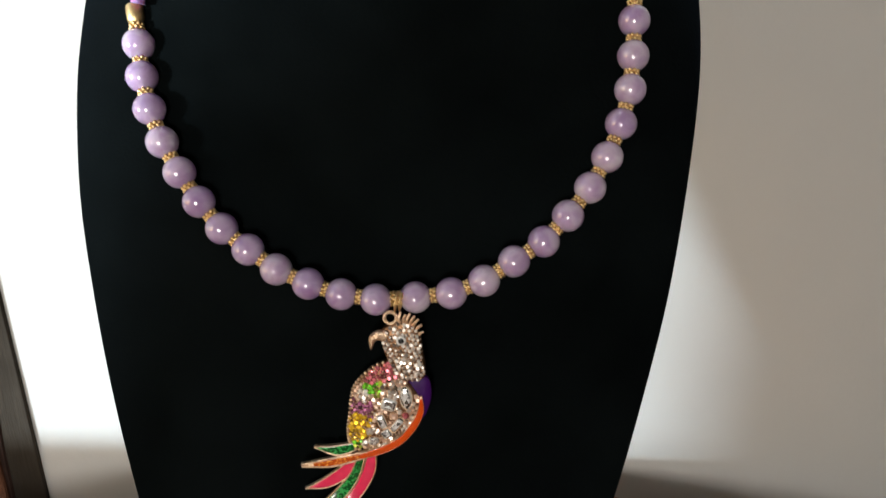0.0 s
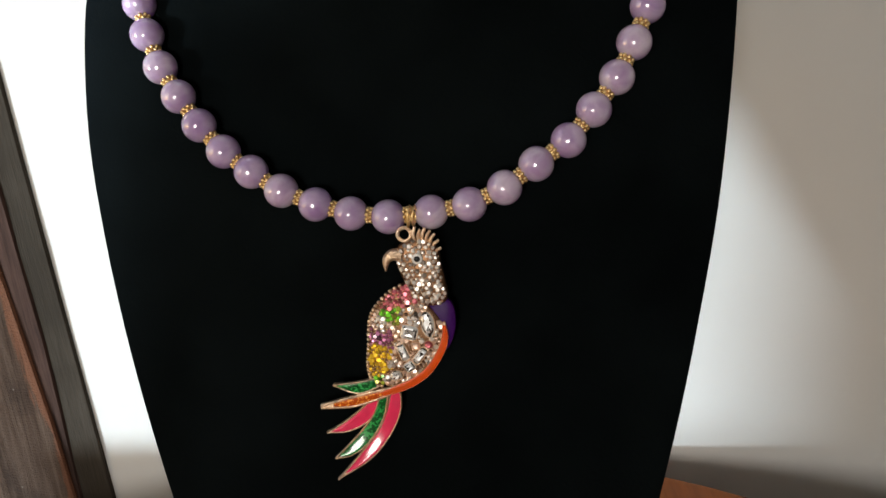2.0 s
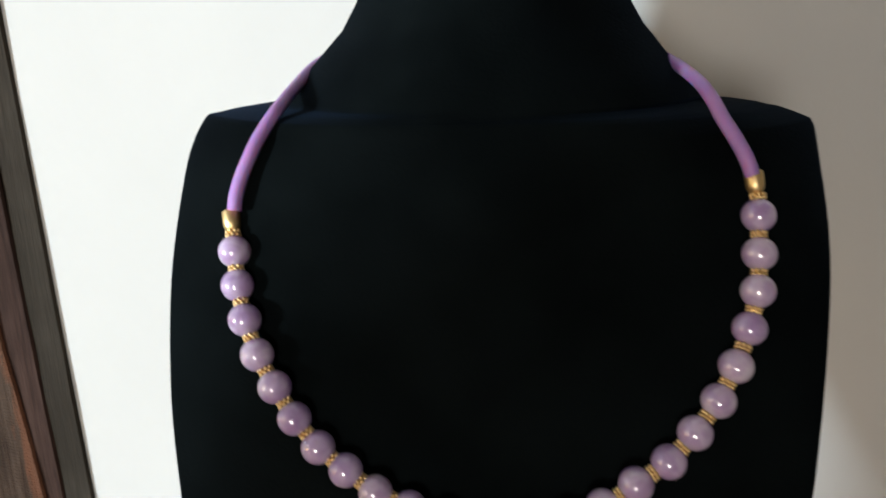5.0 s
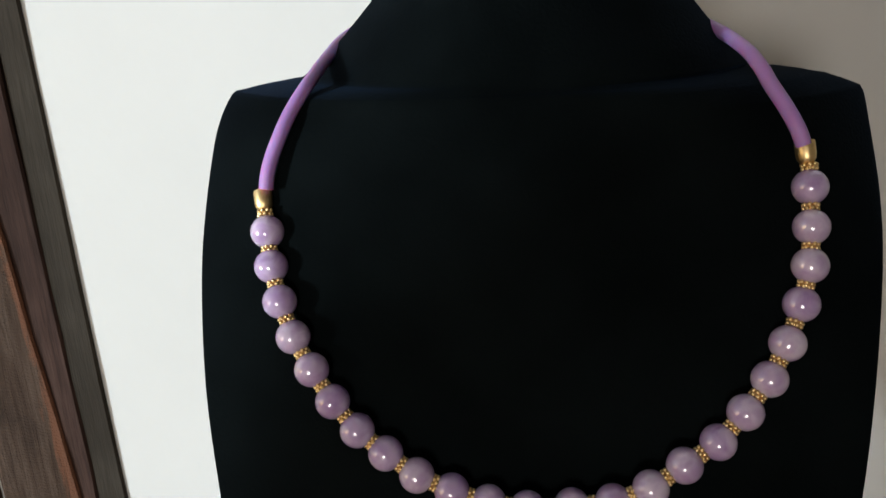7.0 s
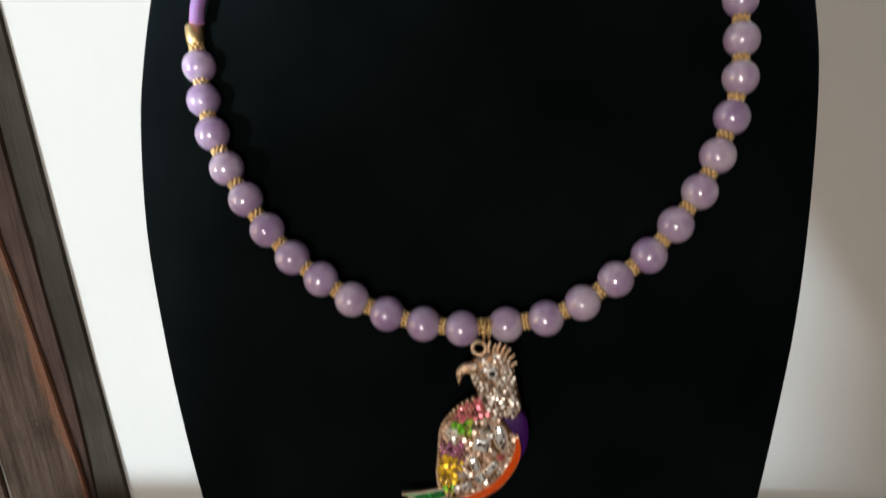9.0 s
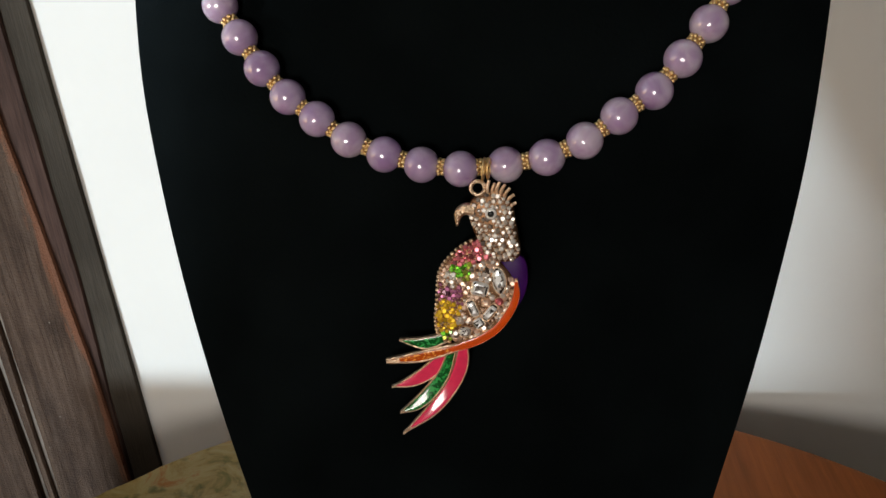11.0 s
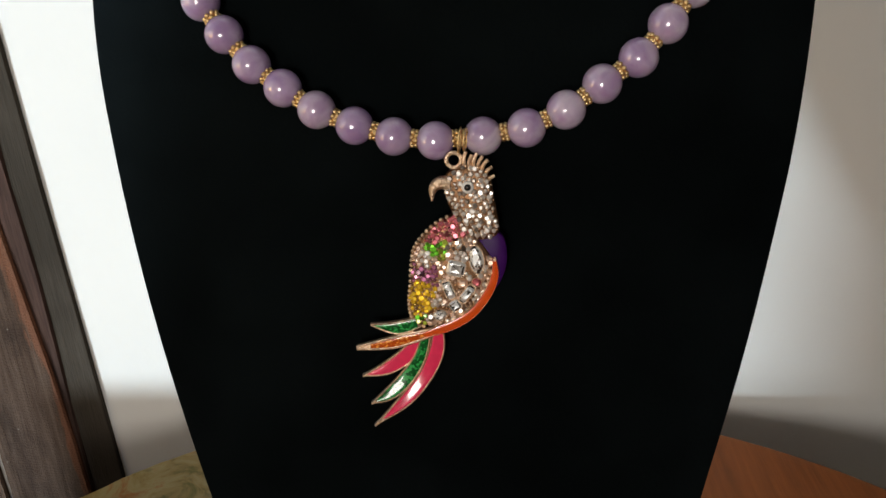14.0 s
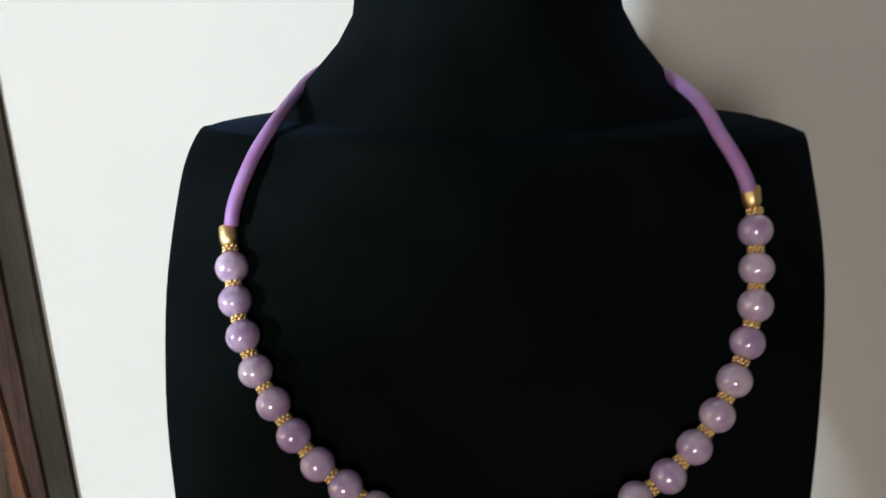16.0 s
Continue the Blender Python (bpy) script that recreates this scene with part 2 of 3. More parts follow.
STONES = {
    "clear": stone_material("clear_rhinestone", (1.0, 0.96, 0.93), 0.36, 0.9),
    "rose": stone_material("champagne_rhinestone", (1.0, 0.76, 0.62), 0.37, 0.9),
    "pink": stone_material("pink_rhinestone", (0.85, 0.24, 0.30), 0.36),
    "green": stone_material("green_rhinestone", (0.20, 0.70, 0.04)),
    "lime": stone_material("lime_rhinestone", (0.62, 0.80, 0.10), 0.38, 0.8),
    "violet": stone_material("violet_rhinestone", (0.45, 0.16, 0.30)),
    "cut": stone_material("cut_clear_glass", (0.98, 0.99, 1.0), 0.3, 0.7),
    # dimmer and darker copies of the cut glass: reflections painted as colour
    "cut_mid": stone_material("cut_glass_painted_half_lit", (0.60, 0.56, 0.53), 0.2, 0.9),
    "cut_dark": stone_material("cut_glass_painted_dark", (0.05, 0.045, 0.04), 0.06, 0.3),
    "yellow": stone_material("yellow_rhinestone", (1.0, 0.66, 0.03), 0.38, 0.75),
}


def cloth_material():
    m, t, b = material("mottled_cloth", (0.3, 0.25, 0.08), 0.55, 0, 0.4)
    v = coords(t)
    a = noise_tex(t, v, 48.0, 5, 0.65, 0.8)
    c = noise_tex(t, v, 70.0, 4)
    col = ramp(t, a, (0.36, (0.15, 0.125, 0.022)), (0.46, (0.34, 0.22, 0.06)), (0.56, (0.40, 0.30, 0.12)), (0.68, (0.36, 0.13, 0.02)))
    col = mix(t, ramp(t, c, (0.56, (0, 0, 0)), (0.68, (0.8, 0.8, 0.8))), col, (0.07, 0.07, 0.012))
    t.links.new(col, b.inputs["Base Color"])
    bump(t, b, c, 0.3, 0.001)
    return m


CLOTH = cloth_material()


# ---------------------------------------------------------------- mesh helpers
def finish(bm, name, mat, smooth=True, angle=40):
    me = bpy.data.meshes.new(name)
    bmesh.ops.recalc_face_normals(bm, faces=bm.faces)
    for f in bm.faces:
        f.smooth = smooth
    if smooth and angle:
        for e in bm.edges:
            if len(e.link_faces) == 2 and e.calc_face_angle() > radians(angle):
                e.smooth = False
    bm.to_mesh(me)
    bm.free()
    if mat:
        me.materials.append(mat)
    return me


def part(name, bm, mat, parent, label="", m=None, smooth=True, angle=40):
    ob = new(name, bm if isinstance(bm, bpy.types.Mesh) else finish(bm, name, mat, smooth, angle))
    ob.parent = parent
    if m is not None:
        ob.matrix_basis = m
    if label:
        tagged(ob, label)
    return ob


def box_bm(x0, x1, y0, y1, z0, z1, bevel=0.0, seg=2):
    bm = bmesh.new()
    bmesh.ops.create_cube(bm, size=1)
    for v in bm.verts:
        v.co = Vector(((x0 + x1) / 2 + v.co.x * (x1 - x0), (y0 + y1) / 2 + v.co.y * (y1 - y0), (z0 + z1) / 2 + v.co.z * (z1 - z0)))
    if bevel:
        bmesh.ops.bevel(bm, geom=list(bm.edges), offset=bevel, segments=seg, affect="EDGES", profile=0.5)
    return bm


def loft(bm, loops, cap0=True, cap1=True, close=True):
    rings = [[bm.verts.new(p) for p in lp] for lp in loops]
    n = len(rings[0])
    for a, b in zip(rings, rings[1:]):
        for i in range(n if close else n - 1):
            j = (i + 1) % n
            bm.faces.new((a[i], a[j], b[j], b[i]))
    if cap0:
        bm.faces.new(rings[0][::-1])
    if cap1:
        bm.faces.new(rings[-1])
    return bm


def spline(points, n):
    """Catmull-Rom through the points, n places in all."""
    p = [Vector(q) for q in points]
    p = [2 * p[0] - p[1]] + p + [2 * p[-1] - p[-2]]
    out = []
    for k in range(n):
        u = k / (n - 1) * (len(p) - 3)
        i = min(int(u), len(p) - 4)
        f = u - i
        a, b, c, d = p[i:i + 4]
        out.append(0.5 * ((2 * b) + (c - a) * f + (2 * a - 5 * b + 4 * c - d) * f * f + (3 * b - a - 3 * c + d) * f ** 3))
    return out


def tube_bm(points, radius, sides=12, n=None, taper=None):
    pts = spline(points, n) if n else [Vector(p) for p in points]
    bm = bmesh.new()
    loops = []
    side = None
    for i, p in enumerate(pts):
        d = (pts[min(i + 1, len(pts) - 1)] - pts[max(i - 1, 0)]).normalized()
        side = d.orthogonal().normalized() if side is None else (side - d * side.dot(d)).normalized()
        up = d.cross(side)
        r = radius * (taper(i / (len(pts) - 1)) if taper else 1)
        loops.append([p + r * (math.cos(a) * side + math.sin(a) * up) for a in (2 * math.pi * k / sides for k in range(sides))])
    return loft(bm, loops)


def lathe_bm(profile, sides=32):
    """profile: (radius, z) from bottom to top."""
    bm = bmesh.new()
    return loft(bm, [[Vector((r * math.cos(a), r * math.sin(a), z)) for a in (2 * math.pi * k / sides for k in range(sides))] for r, z in profile])


# ---------------------------------------------------------------- the room
WALL_Y = 0.455
X0, X1, Y0, HIGH = -0.47, 1.2, -0.85, 2.4


def structure(name, bm, mat, label, category="wall"):
    ob = new(name, finish(bm, name, mat, False))
    return tagged(ob, label, category, kind="structure")


def wall_with_hole(pieces):
    bm = bmesh.new()
    for p in pieces:
        b = box_bm(*p)
        me = bpy.data.meshes.new("piece")
        b.to_mesh(me)
        b.free()
        bm.from_mesh(me)
        bpy.data.meshes.remove(me)
    return bm


structure("floor", box_bm(-1.5, X1 + 0.1, Y0 - 0.1, WALL_Y + 0.1, -0.08, 0.0), FLOOR_WOOD, "plain brown wooden floor of the room", "floor")
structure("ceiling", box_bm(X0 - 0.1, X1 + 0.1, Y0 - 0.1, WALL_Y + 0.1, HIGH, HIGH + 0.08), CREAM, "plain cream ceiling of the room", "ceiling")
structure("wall_back", box_bm(-1.5, X1 + 0.1, WALL_Y, WALL_Y + 0.1, 0.0, HIGH), WHITE_WALL, "white painted plaster wall with faint flecks")
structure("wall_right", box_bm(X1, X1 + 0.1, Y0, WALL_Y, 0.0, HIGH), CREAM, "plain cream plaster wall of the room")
# unseen, added to cut the sun: wall end as jamb, low wall as sill
structure("wall_sill", box_bm(-0.468, -0.352, -0.022, 0.322, 0.0, 0.765), CREAM, "unseen low plaster wall added to block the low sun")


def shadow_jamb_wall(x0, x1, y0, edge):
    """A wall whose end face follows edge, a list of (height, y)."""
    return loft(bmesh.new(), [[Vector((x0, y0, z)), Vector((x1, y0, z)), Vector((x1, y, z)), Vector((x0, y, z))] for z, y in edge])


# unseen wall; its kinked end is shaped to place the sun's shadow edge
structure("wall_left", shadow_jamb_wall(-0.47, -0.35, Y0, [(0.0, -0.024), (0.9, -0.026), (1.02, -0.034), (1.10, -0.085), (1.25, -0.12), (HIGH, -0.13)]), CREAM, "unseen plaster wall added to cut the sunlight at the side opening")
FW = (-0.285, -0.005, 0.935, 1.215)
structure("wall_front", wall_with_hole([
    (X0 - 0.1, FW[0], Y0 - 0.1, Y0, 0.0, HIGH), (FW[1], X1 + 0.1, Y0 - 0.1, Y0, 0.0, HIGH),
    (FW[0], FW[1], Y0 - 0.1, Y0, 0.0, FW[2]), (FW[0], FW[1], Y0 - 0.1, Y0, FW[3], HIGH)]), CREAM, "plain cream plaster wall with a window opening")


def plank_bm(left, right, y0, y1, z0, z1, seed, rough=0.0006, n=70):
    """A rough-sawn upright board between two edges, each a place or a function of the height."""
    rnd = random.Random(seed)
    loops = []
    dx0 = dx1 = dy = 0.0
    for i in range(n + 1):
        z = z0 + (z1 - z0) * i / n
        dx0 = 0.8 * dx0 + rnd.uniform(-rough, rough)
        dx1 = 0.8 * dx1 + rnd.uniform(-rough, rough)
        dy = 0.8 * dy + rnd.uniform(-0.0003, 0.0003)
        a0, a1 = (e(z) if callable(e) else e for e in (left, right))
        a0, a1, f, c = a0 + dx0, a1 + dx1, y0 + dy, 0.0012
        loops.append([Vector(q) for q in ((a0, y1, z), (a0, f + c, z), (a0 + c, f, z), ((a0 + a1) / 2, f + 0.0003, z), (a1 - c, f, z), (a1, f + c, z), (a1, y1, z))])
    return loft(bmesh.new(), loops)


def post_edge(z):
    """The post's outer edge leans a little."""
    return -0.2646 - 0.0155 * (min(z, 1.15) - 0.80)


def worn_edge(z):
    """The edge of the main board, worn away more towards the top."""
    d = min(z, 1.15) - 0.70
    return -0.2880 - 0.035 * d - 0.09 * d * d


post = tagged(new("timber_door_post"), "dark brown stained rough timber post standing against the white wall", "post")
part("side_strip", plank_bm(-0.2870, post_edge, WALL_Y - 0.0025, WALL_Y - 0.0005, 0.0, 2.1, 3, 0.0002), EDGE_WOOD, post, "narrow grey-brown strip along the post")
part("worn_chamfer", plank_bm(lambda z: worn_edge(z) - 0.004, lambda z: -0.2856 + 0.001 * math.sin(9 * z), WALL_Y - 0.0034, WALL_Y - 0.0005, 0.0, 2.1, 4), CHAMFER_WOOD, post, "dark maroon worn edge between strip and board")
part("board", plank_bm(-0.346, worn_edge, WALL_Y - 0.0058, WALL_Y - 0.0005, 0.0, 2.1, 5), POST_WOOD, post, "dark brown board with a worn reddish edge")
part("side_strip", plank_bm(-0.3580, -0.3505, WALL_Y - 0.0040, WALL_Y - 0.0005, 0.0, 2.1, 6), POST_WOOD, post)
part("board", plank_bm(-0.470, -0.3615, WALL_Y - 0.0060, WALL_Y - 0.0005, 0.0, 2.1, 8), POST_WOOD, post)

# ---------------------------------------------------------------- table
TC = Vector((-0.010, 0.1425))
TR = 0.3030
table = tagged(new("round_table"), "round red-brown wooden table standing close to the wall", "table")
part("tabletop", lathe_bm([(TR - 0.012, TABLE_Z - 0.022), (TR - 0.003, TABLE_Z - 0.020), (TR, TABLE_Z - 0.014), (TR, TABLE_Z - 0.006), (TR - 0.002, TABLE_Z - 0.0015), (TR - 0.007, TABLE_Z)], 96), TABLE_WOOD, table, m=pose(TC.x, TC.y, 0))
part("column", lathe_bm([(0.05, 0.08), (0.035, 0.16), (0.028, 0.35), (0.04, 0.6), (0.06, TABLE_Z - 0.022)], 24), TABLE_WOOD, table, m=pose(TC.x, TC.y, 0))
for k in range(3):
    a = 2 * math.pi * k / 3 + 0.5
    part("leg", tube_bm([(0.03 * math.cos(a), 0.03 * math.sin(a), 0.13), (0.14 * math.cos(a), 0.14 * math.sin(a), 0.10), (0.25 * math.cos(a), 0.25 * math.sin(a), 0.018)], 0.018, 10, 10), TABLE_WOOD, table, m=pose(TC.x, TC.y, 0))


def cloth_bm():
    """A thin printed sheet over one side of the table, its rim following the table's edge."""
    bm = bmesh.new()
    rnd = random.Random(4)
    ny, nx = 60, 24
    top = []
    wob = [rnd.uniform(-0.0012, 0.0012) for _ in range(ny + 1)]
    for i in range(ny + 1):
        y = -0.10 + (0.247 + 0.10 + 0.0) * i / ny * 1.16
        y = min(y, 0.2895)
        half = math.sqrt(max(0.0, (TR + 0.001) ** 2 - y * y))
        row = []
        for j in range(nx + 1):
            x0, x1 = -half - wob[i], min(-0.035, half)
            x1 = max(x1, x0 + 0.001)
            x = x0 + (x1 - x0) * j / nx
            z = TABLE_Z + 0.0013 + 0.0006 * noise.noise(Vector((x * 40, y * 40, 1)))
            row.append(bm.verts.new((TC.x + x, TC.y + y, z)))
        top.append(row)
    for a, b in zip(top, top[1:]):
        for j in range(nx):
            bm.faces.new((a[j], a[j + 1], b[j + 1], b[j]))
    bmesh.ops.solidify(bm, geom=list(bm.faces), thickness=0.0009)
    return bm


cloth = tagged(new("table_cloth", finish(cloth_bm(), "table_cloth", CLOTH, True, 50)), "thin olive and ochre mottled cloth lying on the table", "cloth")

# ---------------------------------------------------------------- bust
DZ = 0.785
# height, left and right edge, front, edge of the front face, squareness
BUST = [
    (-0.0315, -0.051, 0.023, 0.1945, 0.2005, 3.0),
    (0.000, -0.062, 0.036, 0.203, 0.209, 3.0),
    (0.060, -0.0810, 0.0545, 0.2165, 0.2225, 3.2),
    (0.090, -0.0893, 0.0630, 0.2230, 0.2295, 3.4),
    (0.120, -0.0962, 0.0710, 0.2295, 0.2365, 3.6),
    (0.150, -0.1020, 0.0779, 0.2360, 0.2440, 3.6),
    (0.180, -0.1068, 0.0842, 0.2425, 0.2525, 3.6),
    (0.210, -0.1120, 0.0897, 0.2492, 0.2650, 3.6),
    (0.240, -0.1153, 0.0948, 0.2565, 0.2810, 3.6),
    (0.260, -0.1162, 0.0971, 0.2620, 0.2940, 3.6),
    (0.280, -0.1157, 0.0974, 0.2680, 0.3080, 3.4),
    (0.2885, -0.1144, 0.0976, 0.2710, 0.3150, 3.2),
    (0.2907, -0.1136, 0.0968, 0.2716, 0.3165, 3.1),
    (0.2928, -0.1127, 0.0920, 0.2722, 0.3180, 3.0),
    (0.2948, -0.1116, 0.0864, 0.2730, 0.3195, 2.9),
    (0.2957, -0.1106, 0.0805, 0.2736, 0.3205, 2.8),
    (0.2964, -0.1062, 0.0700, 0.2746, 0.3215, 2.7),
    (0.2974, -0.0985, 0.0620, 0.2755, 0.3222, 2.6),
    (0.2986, -0.0880, 0.0640, 0.2762, 0.3228, 2.5),
    (0.3045, -0.0795, 0.0590, 0.2785, 0.3240, 2.4),
    (0.3130, -0.0712, 0.0505, 0.2820, 0.3260, 2.2),
    (0.3230, -0.0620, 0.0425, 0.2865, 0.3280, 2.0),
    (0.3325, -0.0566, 0.0372, 0.2900, 0.3300, 2.0),
    (0.3450, -0.0548, 0.0352, 0.2930, 0.3310, 2.0),
    (0.3900, -0.0530, 0.0347, 0.2960, 0.3330, 2.0),
]


def bust_bm():
    bm = bmesh.new()
    rows = []
    last = len(BUST) - 1
    smooth_a = spline([Vector(r[:3]) for r in BUST], 4 * last + 1)
    smooth_b = spline([Vector(r[3:]) for r in BUST], 4 * last + 1)
    for k in range(4 * last + 1):
        i, f = k // 4, (k % 4) / 4
        if 11 <= i < last:
            # crisp shoulder corners
            rows.append([a + (b - a) * f for a, b in zip(BUST[i], BUST[i + 1])])
        else:
            rows.append([*smooth_a[k], *smooth_b[k]])
    loops = []
    m = 40
    for z, xl, xr, yf, ye, p in rows:
        xc, a = (xl + xr) / 2, (xr - xl) / 2
        neck = min(1.0, max(0.0, (z - 0.297) / 0.02))
        loop = []
        for j in range(m + 1):
            s = math.sin(math.pi * (j / m - 0.5))
            y = yf + (ye - yf) * (0.9 * abs(s) ** p + 0.1 * (1 - math.sqrt(max(0, 1 - s * s))))
            loop.append(Vector((xc + a * s, y, z + DZ)))
        # the flanks turn in towards the back
        deep = 0.034 + 0.008 * neck
        for j in range(0, m // 2 + 1):
            b = math.pi * j / (m // 2)
            flank = math.copysign(abs(math.cos(b)) ** 0.45, math.cos(b))
            loop.append(Vector((xc + a * 0.985 * flank, ye + 0.004 + deep * math.sin(b) ** 0.6, z + DZ)))
        loops.append(loop)
    loft(bm, loops)
    return bm


bust = tagged(new("necklace_bust", finish(bust_bm(), "necklace_bust", VELVET, True, 60)), "black velvet necklace display bust with narrow neck, standing on the table", "display bust")

# ---------------------------------------------------------------- necklace
LEFT = [(-11.3, 237.8, 186.3), (-22.2, 238.4, 187.7), (-32.5, 239.1, 190.8), (-42.3, 239.9, 195.2), (-51.1, 241.9, 200.9), (-59.2, 243.9, 207.0),
        (-66.3, 246.6, 214.7), (-72.5, 250.1, 223.0), (-78.2, 254.1, 231.5), (-82.4, 258.3, 240.9), (-85.6, 263.9, 249.9), (-87.2, 268.7, 259.1)]
RIGHT = [(1.0, 238.7, 186.8), (12.2, 238.3, 188.6), (22.3, 239.0, 192.7), (31.5, 241.4, 198.4), (40.8, 244.3, 204.0), (48.2, 247.1, 211.6),
         (55.1, 251.1, 219.6), (60.4, 255.2, 228.4), (64.9, 260.5, 237.8), (67.5, 264.0, 247.9), (68.4, 268.4, 257.7), (68.7, 273.2, 267.9)]


def place(q):
    return Vector(q) / 1000 + Vector((0, 0, DZ))


def aim(at, along):
    return Matrix.Translation(at) @ Vector(along).to_track_quat("Z", "Y").to_matrix().to_4x4()


necklace = tagged(new("bead_necklace"), "lavender bead necklace with gold spacers and lilac cord on the bust", "necklace")


def bead_mesh():
    bm = lathe_bm([(0.0009, -0.00495)] + [(0.00505 * math.sin(a), -0.00505 * math.cos(a)) for a in (0.24 + (math.pi - 0.48) * k / 16 for k in range(17))] + [(0.0009, 0.00495)], 28)
    return finish(bm, "bead", BEAD, True, 80)


def spacer_mesh():
    """Two rows of gold grains round a short sleeve."""
    bm = lathe_bm([(0.0013, -0.0008), (0.0016, 0.0), (0.0013, 0.0008)], 12)
    for row in (-0.00052, 0.00052):
        for k in range(8):
            a = 2 * math.pi * (k + (0.5 if row > 0 else 0)) / 8
            bmesh.ops.create_icosphere(bm, subdivisions=2, radius=0.00064, matrix=Matrix.Translation((0.0019 * math.cos(a), 0.0019 * math.sin(a), row)))
    return finish(bm, "spacer", GOLD, True, 60)


BEAD_ME, SPACER_ME = bead_mesh(), spacer_mesh()
rnd = random.Random(11)
CAP_L, CAP_R = Vector((-89.1, 274.1, 267.8)), Vector((67.9, 277.0, 277.6))
for chain, cap in ((LEFT, CAP_L), (RIGHT, CAP_R)):
    pts = [place(q) for q in chain]
    for i, p in enumerate(pts):
        d = (pts[min(i + 1, 11)] - pts[max(i - 1, 0)]).normalized()
        b = part("bead", BEAD_ME, None, necklace, m=aim(p, d) @ pose(0, 0, 0, 0, 0, rnd.uniform(0, 360)))
        nxt = pts[i + 1] if i < 11 else p + (place(cap) - p) * 1.14
        part("spacer", SPACER_ME, None, necklace, m=aim((p + nxt) / 2 if i < 11 else p + d * 0.0057, nxt - p))
mid = (place(LEFT[0]) + place(RIGHT[0])) / 2
span = place(RIGHT[0]) - place(LEFT[0])
for f in (-0.0011, 0.0011):
    part("spacer", SPACER_ME, None, necklace, m=aim(mid + span.normalized() * f, span))
cap_prof = [(0.0015, 0.0), (0.0021, 0.0006), (0.0026, 0.0015), (0.0028, 0.0030), (0.0028, 0.0058), (0.0027, 0.0064), (0.0024, 0.0065)]
CAP_ME = finish(lathe_bm(cap_prof, 20), "end_cap", GOLD, True, 50)
for chain, cap in ((LEFT, CAP_L), (RIGHT, CAP_R)):
    last, c = place(chain[-1]), place(cap)
    d = (c - last).normalized()
    part("end_cap", CAP_ME, None, necklace, "plain polished gold cord end", m=aim(last + d * 0.0066, d))
cord_path = [place(q) for q in (
    (-87.7, 273.5, 271.0), (-87.0, 274.5, 275.6), (-85.4, 276.5, 281.0), (-82.9, 279.0, 287.0), (-80.8, 282.2, 291.8), (-78.4, 286.2, 296.3), (-76.5, 292.5, 300.2), (-75.4, 315.0, 306.2), (-73.2, 334.0, 311.3),
    (-66.0, 354.0, 316.0), (-45.0, 374.0, 320.0), (-9.0, 382.0, 322.0), (28.0, 374.0, 320.0), (42.0, 354.0, 316.0),
    (49.0, 334.0, 311.8), (52.9, 317.0, 308.6), (55.6, 299.5, 304.6), (57.5, 289.8, 300.2), (59.4, 284.3, 295.2), (62.3, 280.3, 289.9), (65.2, 277.6, 284.2), (67.2, 276.6, 279.2))]
part("cord", tube_bm(cord_path, 0.00224, 14, 120, lambda f: 0.9 + 0.1 * abs(2 * f - 1)), CORD, necklace, "smooth matt lilac rubber cord")

# ---------------------------------------------------------------- pendant
# local millimetres: x to the bird's back, y up, z off the chest; the eye is the origin
EYE_AT = Vector((-0.0032, 0.2314, 0.1754 + DZ))
ax = Vector((0.992, 0.0, -0.127)).normalized()
ay = Vector((0.115, 0.116, 0.986))
ay = (ay - ax * ay.dot(ax)).normalized()
az = ax.cross(ay)
PENDANT_M = Matrix.Translation(EYE_AT) @ Matrix((ax, ay, az)).transposed().to_4x4() @ Matrix.Scale(0.001, 4)
pendant = tagged(new("parrot_pendant"), "rose-gold parrot pendant with rhinestones and enamelled tail, hanging from the necklace", "pendant")
pendant.matrix_world = PENDANT_M

HEAD = [(-5.9, 2.6), (-2.6, 4.9), (2.2, 5.2), (5.4, 3.2), (6.7, -1.2), (8.1, -5.8), (9.2, -11.0), (7.4, -13.3), (3.2, -14.0), (-0.3, -11.9), (-2.6, -8.6), (-4.7, -5.3), (-6.0, -0.9)]
BODY = [(-1.8, -7.9), (-6.9, -10.1), (-10.8, -14.3), (-12.9, -18.4), (-13.2, -23.0), (-13.1, -28.3), (-13.1, -33.0), (-12.2, -37.1), (-10.3, -39.7), (-6.1, -39.2),
        (-2.0, -38.1), (2.4, -35.3), (5.5, -31.3), (7.7, -26.5), (8.4, -22.2), (7.6, -17.8), (5.7, -15.4), (3.2, -13.3)]
BREAST = [(4.0, -13.8), (7.6, -11.6), (10.5, -12.8), (11.9, -17.2), (11.9, -21.6), (10.7, -25.7), (9.3, -27.4), (8.2, -24.0), (7.8, -20.4), (6.0, -15.7)]


def smooth_outline(poly, n=64):
    pts = [Vector((x, y, 0)) for x, y in poly]
    out = []
    m = len(pts)
    for k in range(n):
        u = k / n * m
        i, f = int(u), u - int(u)
        a, b, c, d = (pts[(i + j - 1) % m] for j in range(4))
        out.append(0.5 * ((2 * b) + (c - a) * f + (2 * a - 5 * b + 4 * c - d) * f * f + (3 * b - a - 3 * c + d) * f ** 3))
    return out


def middle(poly):
    return Vector((sum(p[0] for p in poly) / len(poly), sum(p[1] for p in poly) / len(poly), 0))


